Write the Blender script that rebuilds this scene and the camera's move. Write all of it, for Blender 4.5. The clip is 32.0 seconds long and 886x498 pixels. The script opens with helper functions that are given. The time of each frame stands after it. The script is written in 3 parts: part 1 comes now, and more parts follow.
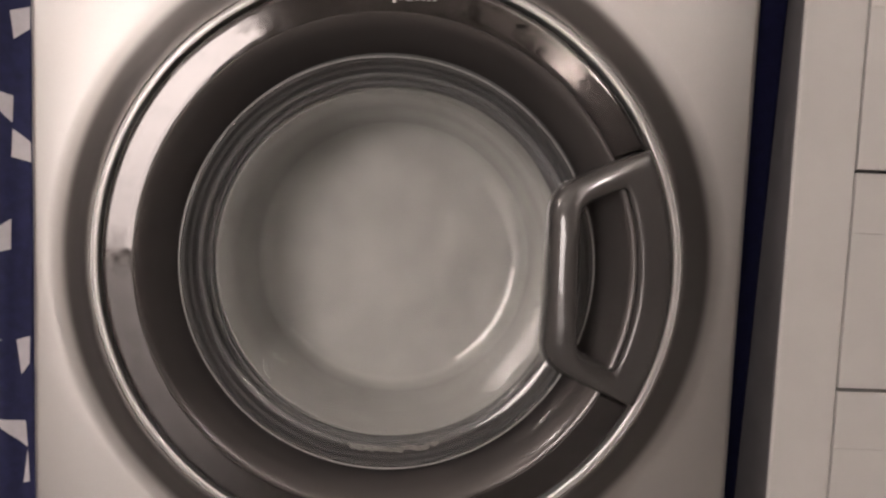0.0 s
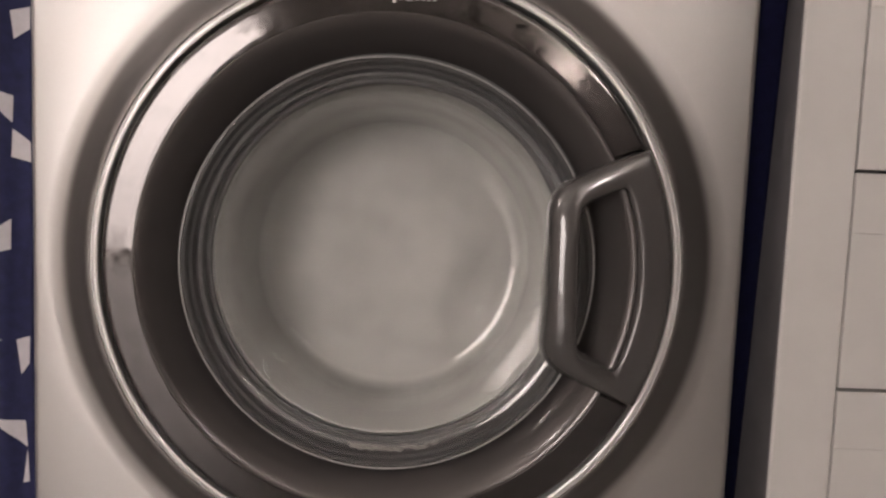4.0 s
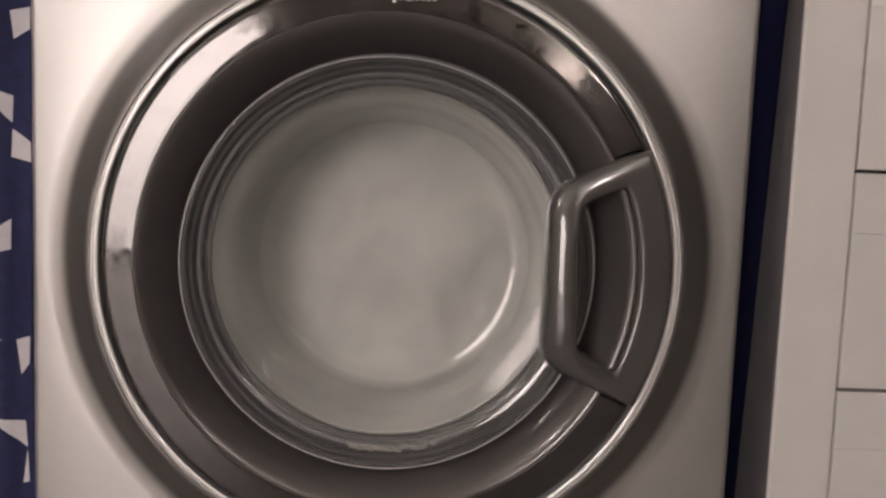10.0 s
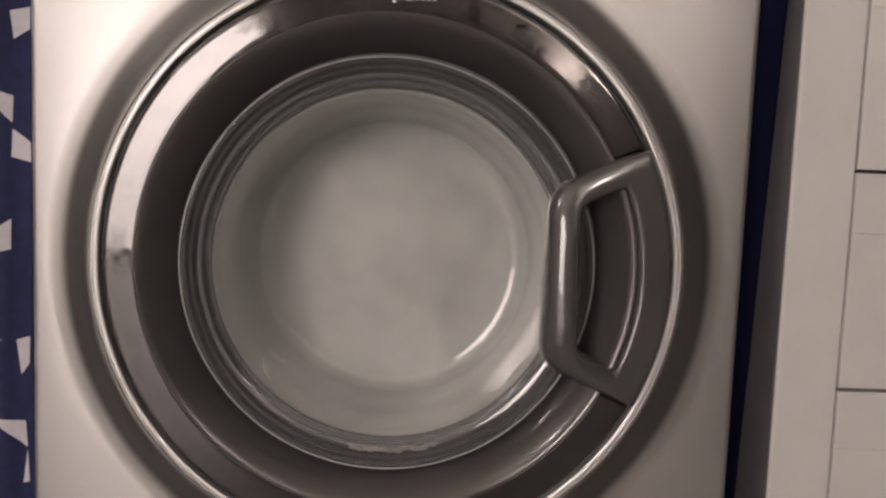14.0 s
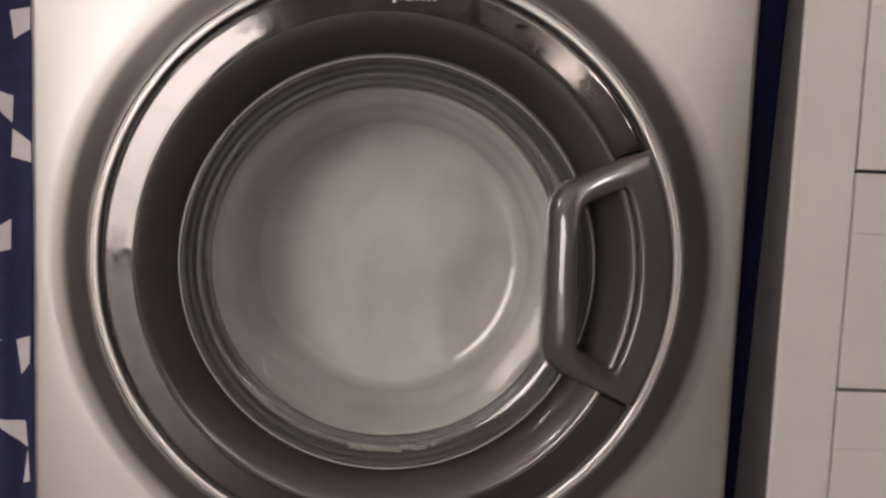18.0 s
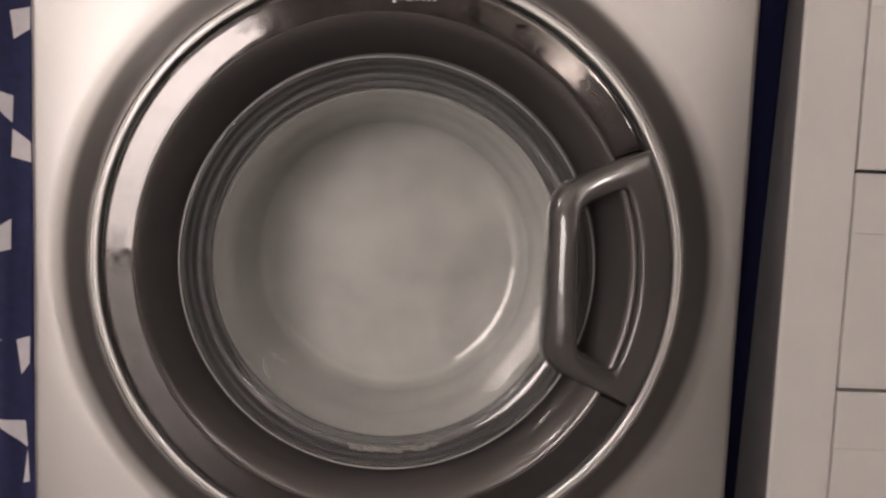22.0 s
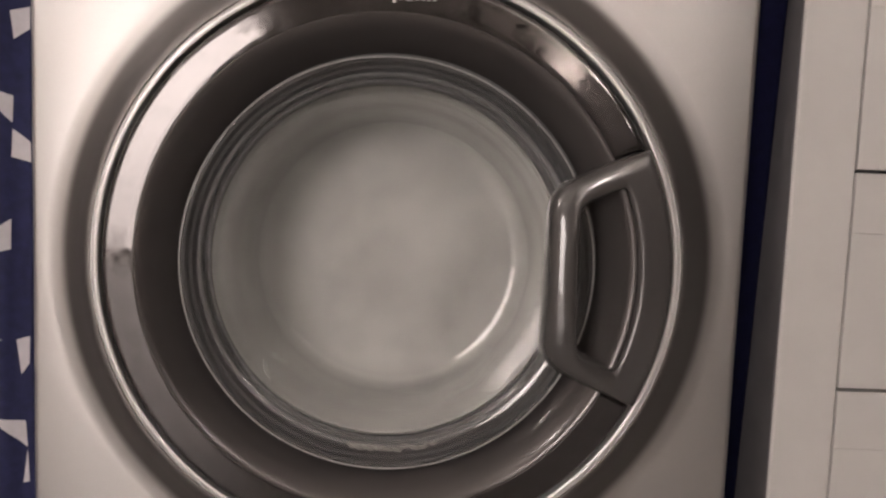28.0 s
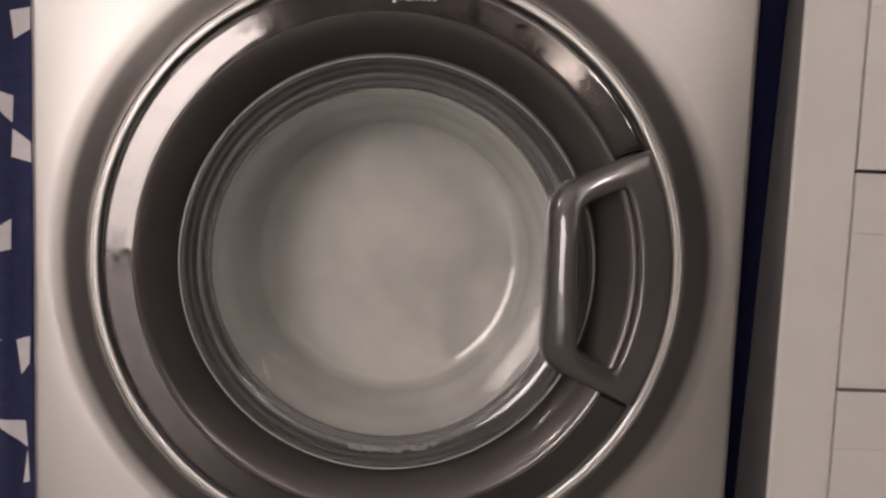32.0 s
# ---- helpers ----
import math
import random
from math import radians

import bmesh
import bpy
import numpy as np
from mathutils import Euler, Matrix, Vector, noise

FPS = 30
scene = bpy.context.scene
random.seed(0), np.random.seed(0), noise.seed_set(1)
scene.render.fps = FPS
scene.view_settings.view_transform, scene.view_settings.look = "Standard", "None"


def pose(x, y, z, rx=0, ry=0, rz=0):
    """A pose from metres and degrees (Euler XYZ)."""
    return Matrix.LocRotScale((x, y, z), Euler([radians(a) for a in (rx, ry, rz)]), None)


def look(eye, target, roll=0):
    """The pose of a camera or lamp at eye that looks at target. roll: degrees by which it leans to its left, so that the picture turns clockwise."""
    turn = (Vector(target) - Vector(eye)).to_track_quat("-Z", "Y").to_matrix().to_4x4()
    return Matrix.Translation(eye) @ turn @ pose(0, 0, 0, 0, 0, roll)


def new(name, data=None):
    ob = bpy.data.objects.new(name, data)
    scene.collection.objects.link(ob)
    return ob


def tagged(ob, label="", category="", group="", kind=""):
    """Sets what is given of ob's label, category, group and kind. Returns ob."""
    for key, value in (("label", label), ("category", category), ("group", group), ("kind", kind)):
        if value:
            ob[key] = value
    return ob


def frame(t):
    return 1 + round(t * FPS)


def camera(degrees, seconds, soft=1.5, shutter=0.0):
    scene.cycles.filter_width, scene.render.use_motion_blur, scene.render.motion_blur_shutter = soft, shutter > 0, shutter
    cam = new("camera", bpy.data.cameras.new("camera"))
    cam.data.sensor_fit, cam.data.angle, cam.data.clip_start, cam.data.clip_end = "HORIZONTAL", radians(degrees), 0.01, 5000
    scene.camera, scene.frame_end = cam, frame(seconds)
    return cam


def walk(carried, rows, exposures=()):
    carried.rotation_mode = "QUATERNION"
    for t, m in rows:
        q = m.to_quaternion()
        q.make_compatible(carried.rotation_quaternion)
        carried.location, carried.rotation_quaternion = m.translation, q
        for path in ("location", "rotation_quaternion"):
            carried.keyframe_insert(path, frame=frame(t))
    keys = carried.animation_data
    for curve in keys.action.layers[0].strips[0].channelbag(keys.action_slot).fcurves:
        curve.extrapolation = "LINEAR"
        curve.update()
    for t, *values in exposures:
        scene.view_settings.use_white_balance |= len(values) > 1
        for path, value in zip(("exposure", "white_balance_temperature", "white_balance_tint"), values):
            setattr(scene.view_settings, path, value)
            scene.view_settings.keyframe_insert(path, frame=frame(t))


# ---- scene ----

Z0 = 0.46                     # height of the door's axis; the front panel stands at y = 0 and faces -y

# ---- camera ----
cam = camera(60, 32.0, soft=2.5)
EYE = Vector((0.0368, -0.6412, Z0 + 0.0727))
yaw, pitch = radians(-0.774), radians(-5.123)
way = Vector((-math.sin(yaw) * math.cos(pitch), math.cos(yaw) * math.cos(pitch), math.sin(pitch)))
STAND = look(EYE, EYE + way, 2.228)
walk(cam, [(0.0, STAND), (32.0, STAND)], [(0.0, 0.88), (32.0, 0.88)])

# ---- world and lamp ----
world = bpy.data.worlds.new("world")
scene.world = world
world.use_nodes = True
world.node_tree.nodes["Background"].inputs[0].default_value = (1.0, 0.86, 0.72, 1)
world.node_tree.nodes["Background"].inputs[1].default_value = 0.02
WINDOW_X = (-2.60, -1.20)
WINDOW_Z = (0.04, 1.90)
SECOND_AT = (1.36, -2.43, 1.60)
THIRD_AT = (-2.20, -1.00, 2.02)
WINDOW_POWER = 5.8
SECOND_POWER = 30.0
THIRD_POWER = 30.0
FILL_STRIP_POWER = 340.0
HIGHLIGHT_BAR_POWER = 18.0


# ---- materials ----
def material(name, color, rough=0.5, metal=0.0, coat=0.0, vary=0.0, scale=40.0, bump=0.0, bump_scale=300.0,
             rough_vary=0.0, stretch=(1, 1, 1), spec=0.5):
    m = bpy.data.materials.new(name)
    m.use_nodes = True
    t = m.node_tree
    b = t.nodes["Principled BSDF"]
    b.inputs["Base Color"].default_value = (*color, 1)
    b.inputs["Roughness"].default_value = rough
    b.inputs["Metallic"].default_value = metal
    b.inputs["Coat Weight"].default_value = coat
    b.inputs["Coat Roughness"].default_value = 0.06
    b.inputs["Specular IOR Level"].default_value = spec
    co = t.nodes.new("ShaderNodeTexCoord")
    mp = t.nodes.new("ShaderNodeMapping")
    mp.inputs["Scale"].default_value = stretch
    t.links.new(co.outputs["Object"], mp.inputs["Vector"])
    if vary or rough_vary:
        n = t.nodes.new("ShaderNodeTexNoise")
        n.inputs["Scale"].default_value = scale
        n.inputs["Detail"].default_value = 6
        n.inputs["Roughness"].default_value = 0.6
        t.links.new(mp.outputs[0], n.inputs["Vector"])
        if vary:
            r = t.nodes.new("ShaderNodeValToRGB")
            r.color_ramp.elements[0].position = 0.3
            r.color_ramp.elements[1].position = 0.7
            r.color_ramp.elements[0].color = (*[c * (1 - vary) for c in color], 1)
            r.color_ramp.elements[1].color = (*[min(1, c * (1 + vary)) for c in color], 1)
            t.links.new(n.outputs["Fac"], r.inputs[0])
            t.links.new(r.outputs[0], b.inputs["Base Color"])
        if rough_vary:
            k = t.nodes.new("ShaderNodeMapRange")
            k.inputs["To Min"].default_value = max(0.02, rough - rough_vary)
            k.inputs["To Max"].default_value = rough + rough_vary
            t.links.new(n.outputs["Fac"], k.inputs["Value"])
            t.links.new(k.outputs[0], b.inputs["Roughness"])
    if bump:
        n2 = t.nodes.new("ShaderNodeTexNoise")
        n2.inputs["Scale"].default_value = bump_scale
        n2.inputs["Detail"].default_value = 4
        t.links.new(mp.outputs[0], n2.inputs["Vector"])
        bp = t.nodes.new("ShaderNodeBump")
        bp.inputs["Strength"].default_value = bump
        bp.inputs["Distance"].default_value = 0.001
        t.links.new(n2.outputs["Fac"], bp.inputs["Height"])
        t.links.new(bp.outputs[0], b.inputs["Normal"])
    return m


SILVER_RGB = (0.56, 0.541, 0.527)
SILVER = material("silver_paint", SILVER_RGB, 0.47, 0.96, vary=0.03, scale=900, bump=0.03, bump_scale=1500, rough_vary=0.03)
EDGE_GREY = material("panel_edge_grey", (0.20, 0.19, 0.19), 0.5, 0.3, vary=0.08, scale=200)
DARK_TRIM = material("dark_grey_gloss_plastic", (0.080, 0.0735, 0.0725), 0.09, 0.85, coat=0.25, vary=0.14, scale=85, rough_vary=0.09, spec=0.7)
# a dusty film dulls the gloss in patches
for node in DARK_TRIM.node_tree.nodes:
    if node.type == "MAP_RANGE":
        node.inputs["From Min"].default_value = 0.36
        node.inputs["From Max"].default_value = 0.66
HANDLE_GREY = material("dark_grey_handle_plastic", (0.072, 0.067, 0.066), 0.22, 0.3, coat=1.0, vary=0.03, scale=400)
GROOVE = material("dark_grey_smooth_plastic", (0.098, 0.0885, 0.0865), 0.20, 0.45, coat=0.25, vary=0.03, scale=15)
CHROME = material("bright_satin_chrome", (0.87, 0.855, 0.84), 0.32, 0.6, vary=0.02, scale=12)
BLACK = material("black_gap", (0.012, 0.011, 0.011), 0.7, vary=0.2, scale=100)
RUBBER = material("grey_door_gasket_rubber", (0.085, 0.085, 0.086), 0.5, 0.0, vary=0.15, scale=90, bump=0.02, bump_scale=200)
RIM = material("glass_edge_line", (0.30, 0.29, 0.285), 0.3, 0.0, vary=0.1, scale=200)
SEAT = material("dark_rubber", (0.035, 0.035, 0.037), 0.8, 0.0, vary=0.2, scale=150)
SUDS = material("pale_suds", (0.20, 0.193, 0.182), 0.35, 0.0, vary=0.3, scale=350, bump=0.3, bump_scale=600)
STEEL = material("drum_steel", (0.55, 0.54, 0.53), 0.3, 1.0, vary=0.06, scale=120, rough_vary=0.05)
LAUNDRY = material("pale_grey_wet_cotton", (0.410, 0.408, 0.389), 0.9, 0.0, vary=0.13, scale=16, bump=0.15, bump_scale=500)
WHITE_LAC = material("white_lacquered_board", (0.57, 0.548, 0.528), 0.42, 0.0, vary=0.025, scale=25, bump=0.03, bump_scale=250, rough_vary=0.06)
# grey that puts the gap's shade on the cabinet's side
SIDE_SHADE = material("shade_grey_board", (0.115, 0.110, 0.114), 0.5, 0.0, vary=0.1, scale=40)
NAVY = material("navy_cotton", (0.018, 0.021, 0.075), 0.9, 0.0, vary=0.2, scale=120, bump=0.35, bump_scale=900)
# the curtain's navy again, darkened for the shade inside the gap
NAVY_SHADED = material("shaded_navy_cotton", (0.006, 0.0065, 0.024), 0.95, 0.0, vary=0.2, scale=120, bump=0.35, bump_scale=900, spec=0.1)
WHITE_PRINT = material("white_print", (0.66, 0.63, 0.66), 0.9, 0.0, vary=0.06, scale=150, bump=0.3, bump_scale=900)
LETTER = material("white_lettering", (0.78, 0.77, 0.75), 0.5, vary=0.03, scale=300)
WALL = material("warm_white_plaster", (0.50, 0.47, 0.44), 0.9, vary=0.05, scale=6, bump=0.2, bump_scale=120)
WALL_DARK = material("darkened_wall_plaster", (0.11, 0.10, 0.09), 0.9, vary=0.06, scale=6, bump=0.2, bump_scale=120)
CEILING = material("ceiling_white", (0.82, 0.80, 0.77), 0.9, vary=0.03, scale=5, bump=0.1, bump_scale=100)
DARK_WOOD = material("brown_wood", (0.17, 0.145, 0.125), 0.5, vary=0.25, scale=14, stretch=(6, 6, 1), bump=0.1, bump_scale=60)
DOOR_WOOD = material("grey_brown_wood", (0.36, 0.325, 0.31), 0.5, vary=0.2, scale=14, stretch=(6, 6, 1), bump=0.1, bump_scale=60)
FLOOR = material("grey_floor_tile", (0.27, 0.256, 0.247), 0.35, vary=0.1, scale=8, bump=0.05, bump_scale=60)


def glass_material():
    m = bpy.data.materials.new("door_glass")
    m.use_nodes = True
    b = m.node_tree.nodes["Principled BSDF"]
    b.inputs["Base Color"].default_value = (0.95, 0.94, 0.93, 1)
    b.inputs["Roughness"].default_value = 0.02
    b.inputs["IOR"].default_value = 1.5
    b.inputs["Transmission Weight"].default_value = 1.0
    # faint runs and swirls dried on the glass
    t = m.node_tree
    co = t.nodes.new("ShaderNodeTexCoord")
    mp = t.nodes.new("ShaderNodeMapping")
    mp.inputs["Scale"].default_value = (1.0, 0.4, 0.22)
    n = t.nodes.new("ShaderNodeTexNoise")
    n.inputs["Scale"].default_value = 38
    n.inputs["Detail"].default_value = 3
    bp = t.nodes.new("ShaderNodeBump")
    bp.inputs["Strength"].default_value = 0.06
    bp.inputs["Distance"].default_value = 0.002
    t.links.new(co.outputs["Object"], mp.inputs["Vector"])
    t.links.new(mp.outputs[0], n.inputs["Vector"])
    t.links.new(n.outputs["Fac"], bp.inputs["Height"])
    t.links.new(bp.outputs[0], b.inputs["Normal"])
    return m


GLASS = glass_material()


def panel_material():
    """Silver metallic paint, with shade painted soft-edged in dark grey on the collar round the door."""
    m = material("silver_paint_shaded_collar", SILVER_RGB, 0.47, 0.96, bump=0.03, bump_scale=1500, vary=0.03, scale=900, rough_vary=0.03)
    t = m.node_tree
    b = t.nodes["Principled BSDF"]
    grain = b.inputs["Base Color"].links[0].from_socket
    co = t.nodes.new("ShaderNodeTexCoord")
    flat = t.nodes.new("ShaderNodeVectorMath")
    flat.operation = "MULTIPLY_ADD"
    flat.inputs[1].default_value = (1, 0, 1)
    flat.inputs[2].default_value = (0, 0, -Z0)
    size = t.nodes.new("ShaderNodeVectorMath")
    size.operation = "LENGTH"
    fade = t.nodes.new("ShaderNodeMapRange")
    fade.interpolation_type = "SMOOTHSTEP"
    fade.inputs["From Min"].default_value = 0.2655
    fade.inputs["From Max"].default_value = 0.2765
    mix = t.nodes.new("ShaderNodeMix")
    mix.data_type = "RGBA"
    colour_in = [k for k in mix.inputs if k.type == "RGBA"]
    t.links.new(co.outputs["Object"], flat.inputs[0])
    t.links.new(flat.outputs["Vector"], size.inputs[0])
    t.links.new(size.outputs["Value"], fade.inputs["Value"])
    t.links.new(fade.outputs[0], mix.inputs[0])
    # shade tone of the sloping collar, mixed into the silver
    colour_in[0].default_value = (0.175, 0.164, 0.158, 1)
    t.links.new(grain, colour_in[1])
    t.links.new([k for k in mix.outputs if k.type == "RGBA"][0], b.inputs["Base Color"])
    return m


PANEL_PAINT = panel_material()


def glow_material(strength):
    m = bpy.data.materials.new("lamp_diffuser_glow")
    m.use_nodes = True
    b = m.node_tree.nodes["Principled BSDF"]
    b.inputs["Base Color"].default_value = (0.9, 0.88, 0.84, 1)
    b.inputs["Emission Color"].default_value = (1.0, 0.89, 0.850, 1)
    b.inputs["Emission Strength"].default_value = strength
    return m


def blind_material(top, low):
    """A translucent blind whose glow is set dimmer towards its hem, so its mirror image fades."""
    m = glow_material(top)
    m.name = "glowing_blind"
    t = m.node_tree
    co = t.nodes.new("ShaderNodeTexCoord")
    split = t.nodes.new("ShaderNodeSeparateXYZ")
    fall = t.nodes.new("ShaderNodeMapRange")
    fall.interpolation_type = "SMOOTHSTEP"
    for name, value in (("From Min", 0.0), ("From Max", 1.5), ("To Min", low), ("To Max", top)):
        fall.inputs[name].default_value = value
    t.links.new(co.outputs["Object"], split.inputs[0])
    t.links.new(split.outputs["Z"], fall.inputs["Value"])
    t.links.new(fall.outputs[0], t.nodes["Principled BSDF"].inputs["Emission Strength"])
    return m


# ---- mesh helpers ----
def finish(name, bm, mat, smooth=True):
    bmesh.ops.recalc_face_normals(bm, faces=bm.faces)
    me = bpy.data.meshes.new(name)
    for f in bm.faces:
        f.smooth = smooth
    bm.to_mesh(me)
    bm.free()
    me.materials.append(mat)
    return me


def thing(name, at, label="", category="", group="", kind=""):
    ob = new(name)
    ob.empty_display_size = 0.05
    ob.matrix_basis = Matrix.Translation(at)
    return tagged(ob, label, category, group, kind)


def part(name, bm, mat, parent, label="", smooth=True):
    """One mesh object, built in the world's space, under a thing or a part."""
    ob = new(name, finish(name, bm, mat, smooth))
    ob.parent = parent
    top = parent if parent.parent is None else parent.parent
    if parent.parent is None:
        ob.matrix_parent_inverse = Matrix.Translation(-top.matrix_basis.translation)
    if label:
        tagged(ob, label)
    return ob


def sharp(ob, degrees=35):
    ob.data.set_sharp_from_angle(angle=radians(degrees))
    return ob


def structure(name, bm, mat, label, smooth=False):
    return tagged(new(name, finish(name, bm, mat, smooth)), label, name.split("_")[0], kind="structure")


def box(bm, x0, x1, y0, y1, z0, z1, bevel=0.0, seg=2):
    c = bmesh.ops.create_cube(bm, size=1.0)["verts"]
    for v in c:
        v.co = Vector(((x0 + x1) / 2 + v.co.x * (x1 - x0), (y0 + y1) / 2 + v.co.y * (y1 - y0), (z0 + z1) / 2 + v.co.z * (z1 - z0)))
    if bevel:
        es = list({e for v in c for e in v.link_edges})
        bmesh.ops.bevel(bm, geom=es, offset=bevel, segments=seg, profile=0.5, affect="EDGES")
    return bm


def spline(points, per=6):
    """A smooth run of points through the given ones."""
    out = []
    n = len(points)
    for i in range(n - 1):
        p0, p1, p2, p3 = (Vector(points[max(0, min(n - 1, k))]) for k in (i - 1, i, i + 1, i + 2))
        for s in range(per):
            t = s / per
            out.append(0.5 * ((2 * p1) + (p2 - p0) * t + (2 * p0 - 5 * p1 + 4 * p2 - p3) * t * t + (3 * p1 - p0 - 3 * p2 + p3) * t ** 3))
    out.append(Vector(points[-1]))
    return out


def lathe(profile, n=160, closed=False, centre=(0, 0, Z0), wave=None):
    """Turns (radius, depth) pairs round the door's axis."""
    bm = bmesh.new()
    rings = []
    for r, y in profile:
        if r < 1e-6:
            rings.append([bm.verts.new((centre[0], centre[1] + y, centre[2]))])
            continue
        row = []
        for k in range(n):
            a = 2 * math.pi * k / n
            dr, dy = wave(a, r, y) if wave else (0, 0)
            row.append(bm.verts.new((centre[0] + (r + dr) * math.cos(a), centre[1] + y + dy, centre[2] + (r + dr) * math.sin(a))))
        rings.append(row)
    pairs = list(zip(rings, rings[1:])) + ([(rings[-1], rings[0])] if closed else [])
    for a, b in pairs:
        if len(a) == len(b) == 1:
            continue
        for k in range(n):
            j = (k + 1) % n
            if len(a) == 1:
                bm.faces.new((a[0], b[k], b[j]))
            elif len(b) == 1:
                bm.faces.new((a[k], a[j], b[0]))
            else:
                bm.faces.new((a[k], a[j], b[j], b[k]))
    return bm


# ---- room ----
X0, X1, Y0, Y1, ZC = -3.50, 3.00, -3.70, 0.66, 2.40
structure("floor", box(bmesh.new(), X0 - 0.1, X1 + 0.1, Y0 - 0.1, Y1 + 0.1, -0.1, 0), FLOOR, "grey tiled laundry room floor")
structure("ceiling", box(bmesh.new(), X0 - 0.1, X1 + 0.1, Y0 - 0.1, Y1 + 0.1, ZC, ZC + 0.1), CEILING, "plain white painted ceiling")
structure("wall_north", box(bmesh.new(), X0, X1, Y1, Y1 + 0.1, 0, ZC), WALL, "plain warm white plaster wall behind the machine")
def wall_south():
    bm = bmesh.new()
    (xa, xb), (za, zb) = WINDOW_X, WINDOW_Z
    box(bm, X0, xa, Y0 - 0.1, Y0, 0, ZC)
    box(bm, xb, X1, Y0 - 0.1, Y0, 0, ZC)
    box(bm, xa, xb, Y0 - 0.1, Y0, 0, za)
    box(bm, xa, xb, Y0 - 0.1, Y0, zb, ZC)
    return bm


structure("wall_south", wall_south(), WALL, "plain warm white plaster wall facing the machine")
structure("wall_west", box(bmesh.new(), X0 - 0.1, X0, Y0 - 0.1, Y1 + 0.1, 0, ZC), WALL, "plain warm white plaster side wall")
# unseen wall, made dark so the door's right side mirrors little light
structure("wall_east", box(bmesh.new(), X1, X1 + 0.1, Y0 - 0.1, Y1 + 0.1, 0, ZC), WALL_DARK, "plain unseen side wall, darkened to dim reflections")


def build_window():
    """A bright unseen window with a drawn translucent blind, added in the wall facing the machine."""
    (xa, xb), (za, zb) = WINDOW_X, WINDOW_Z
    win = thing("window_1", ((xa + xb) / 2, Y0, za), "added unseen window with a white frame and glowing blind", "window", kind="structure")
    for u in (xa, xb - 0.04):
        part("window_frame", box(bmesh.new(), u, u + 0.04, Y0 - 0.06, Y0 - 0.01, za + 0.041, zb - 0.041, 0.004), WHITE_LAC, win)
    for v in (za, zb - 0.04):
        part("window_frame", box(bmesh.new(), xa, xb, Y0 - 0.06, Y0 - 0.01, v, v + 0.04, 0.004), WHITE_LAC, win)
    part("window_sill", box(bmesh.new(), xa - 0.03, xb + 0.03, Y0 + 0.001, Y0 + 0.10, za - 0.032, za - 0.004, 0.004), WHITE_LAC, win)
    part("blind", box(bmesh.new(), xa + 0.002, xb - 0.002, Y0 - 0.082, Y0 - 0.078, za + 0.002, zb - 0.002), blind_material(WINDOW_POWER, 0.6 * WINDOW_POWER), win, "glowing translucent blind")


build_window()


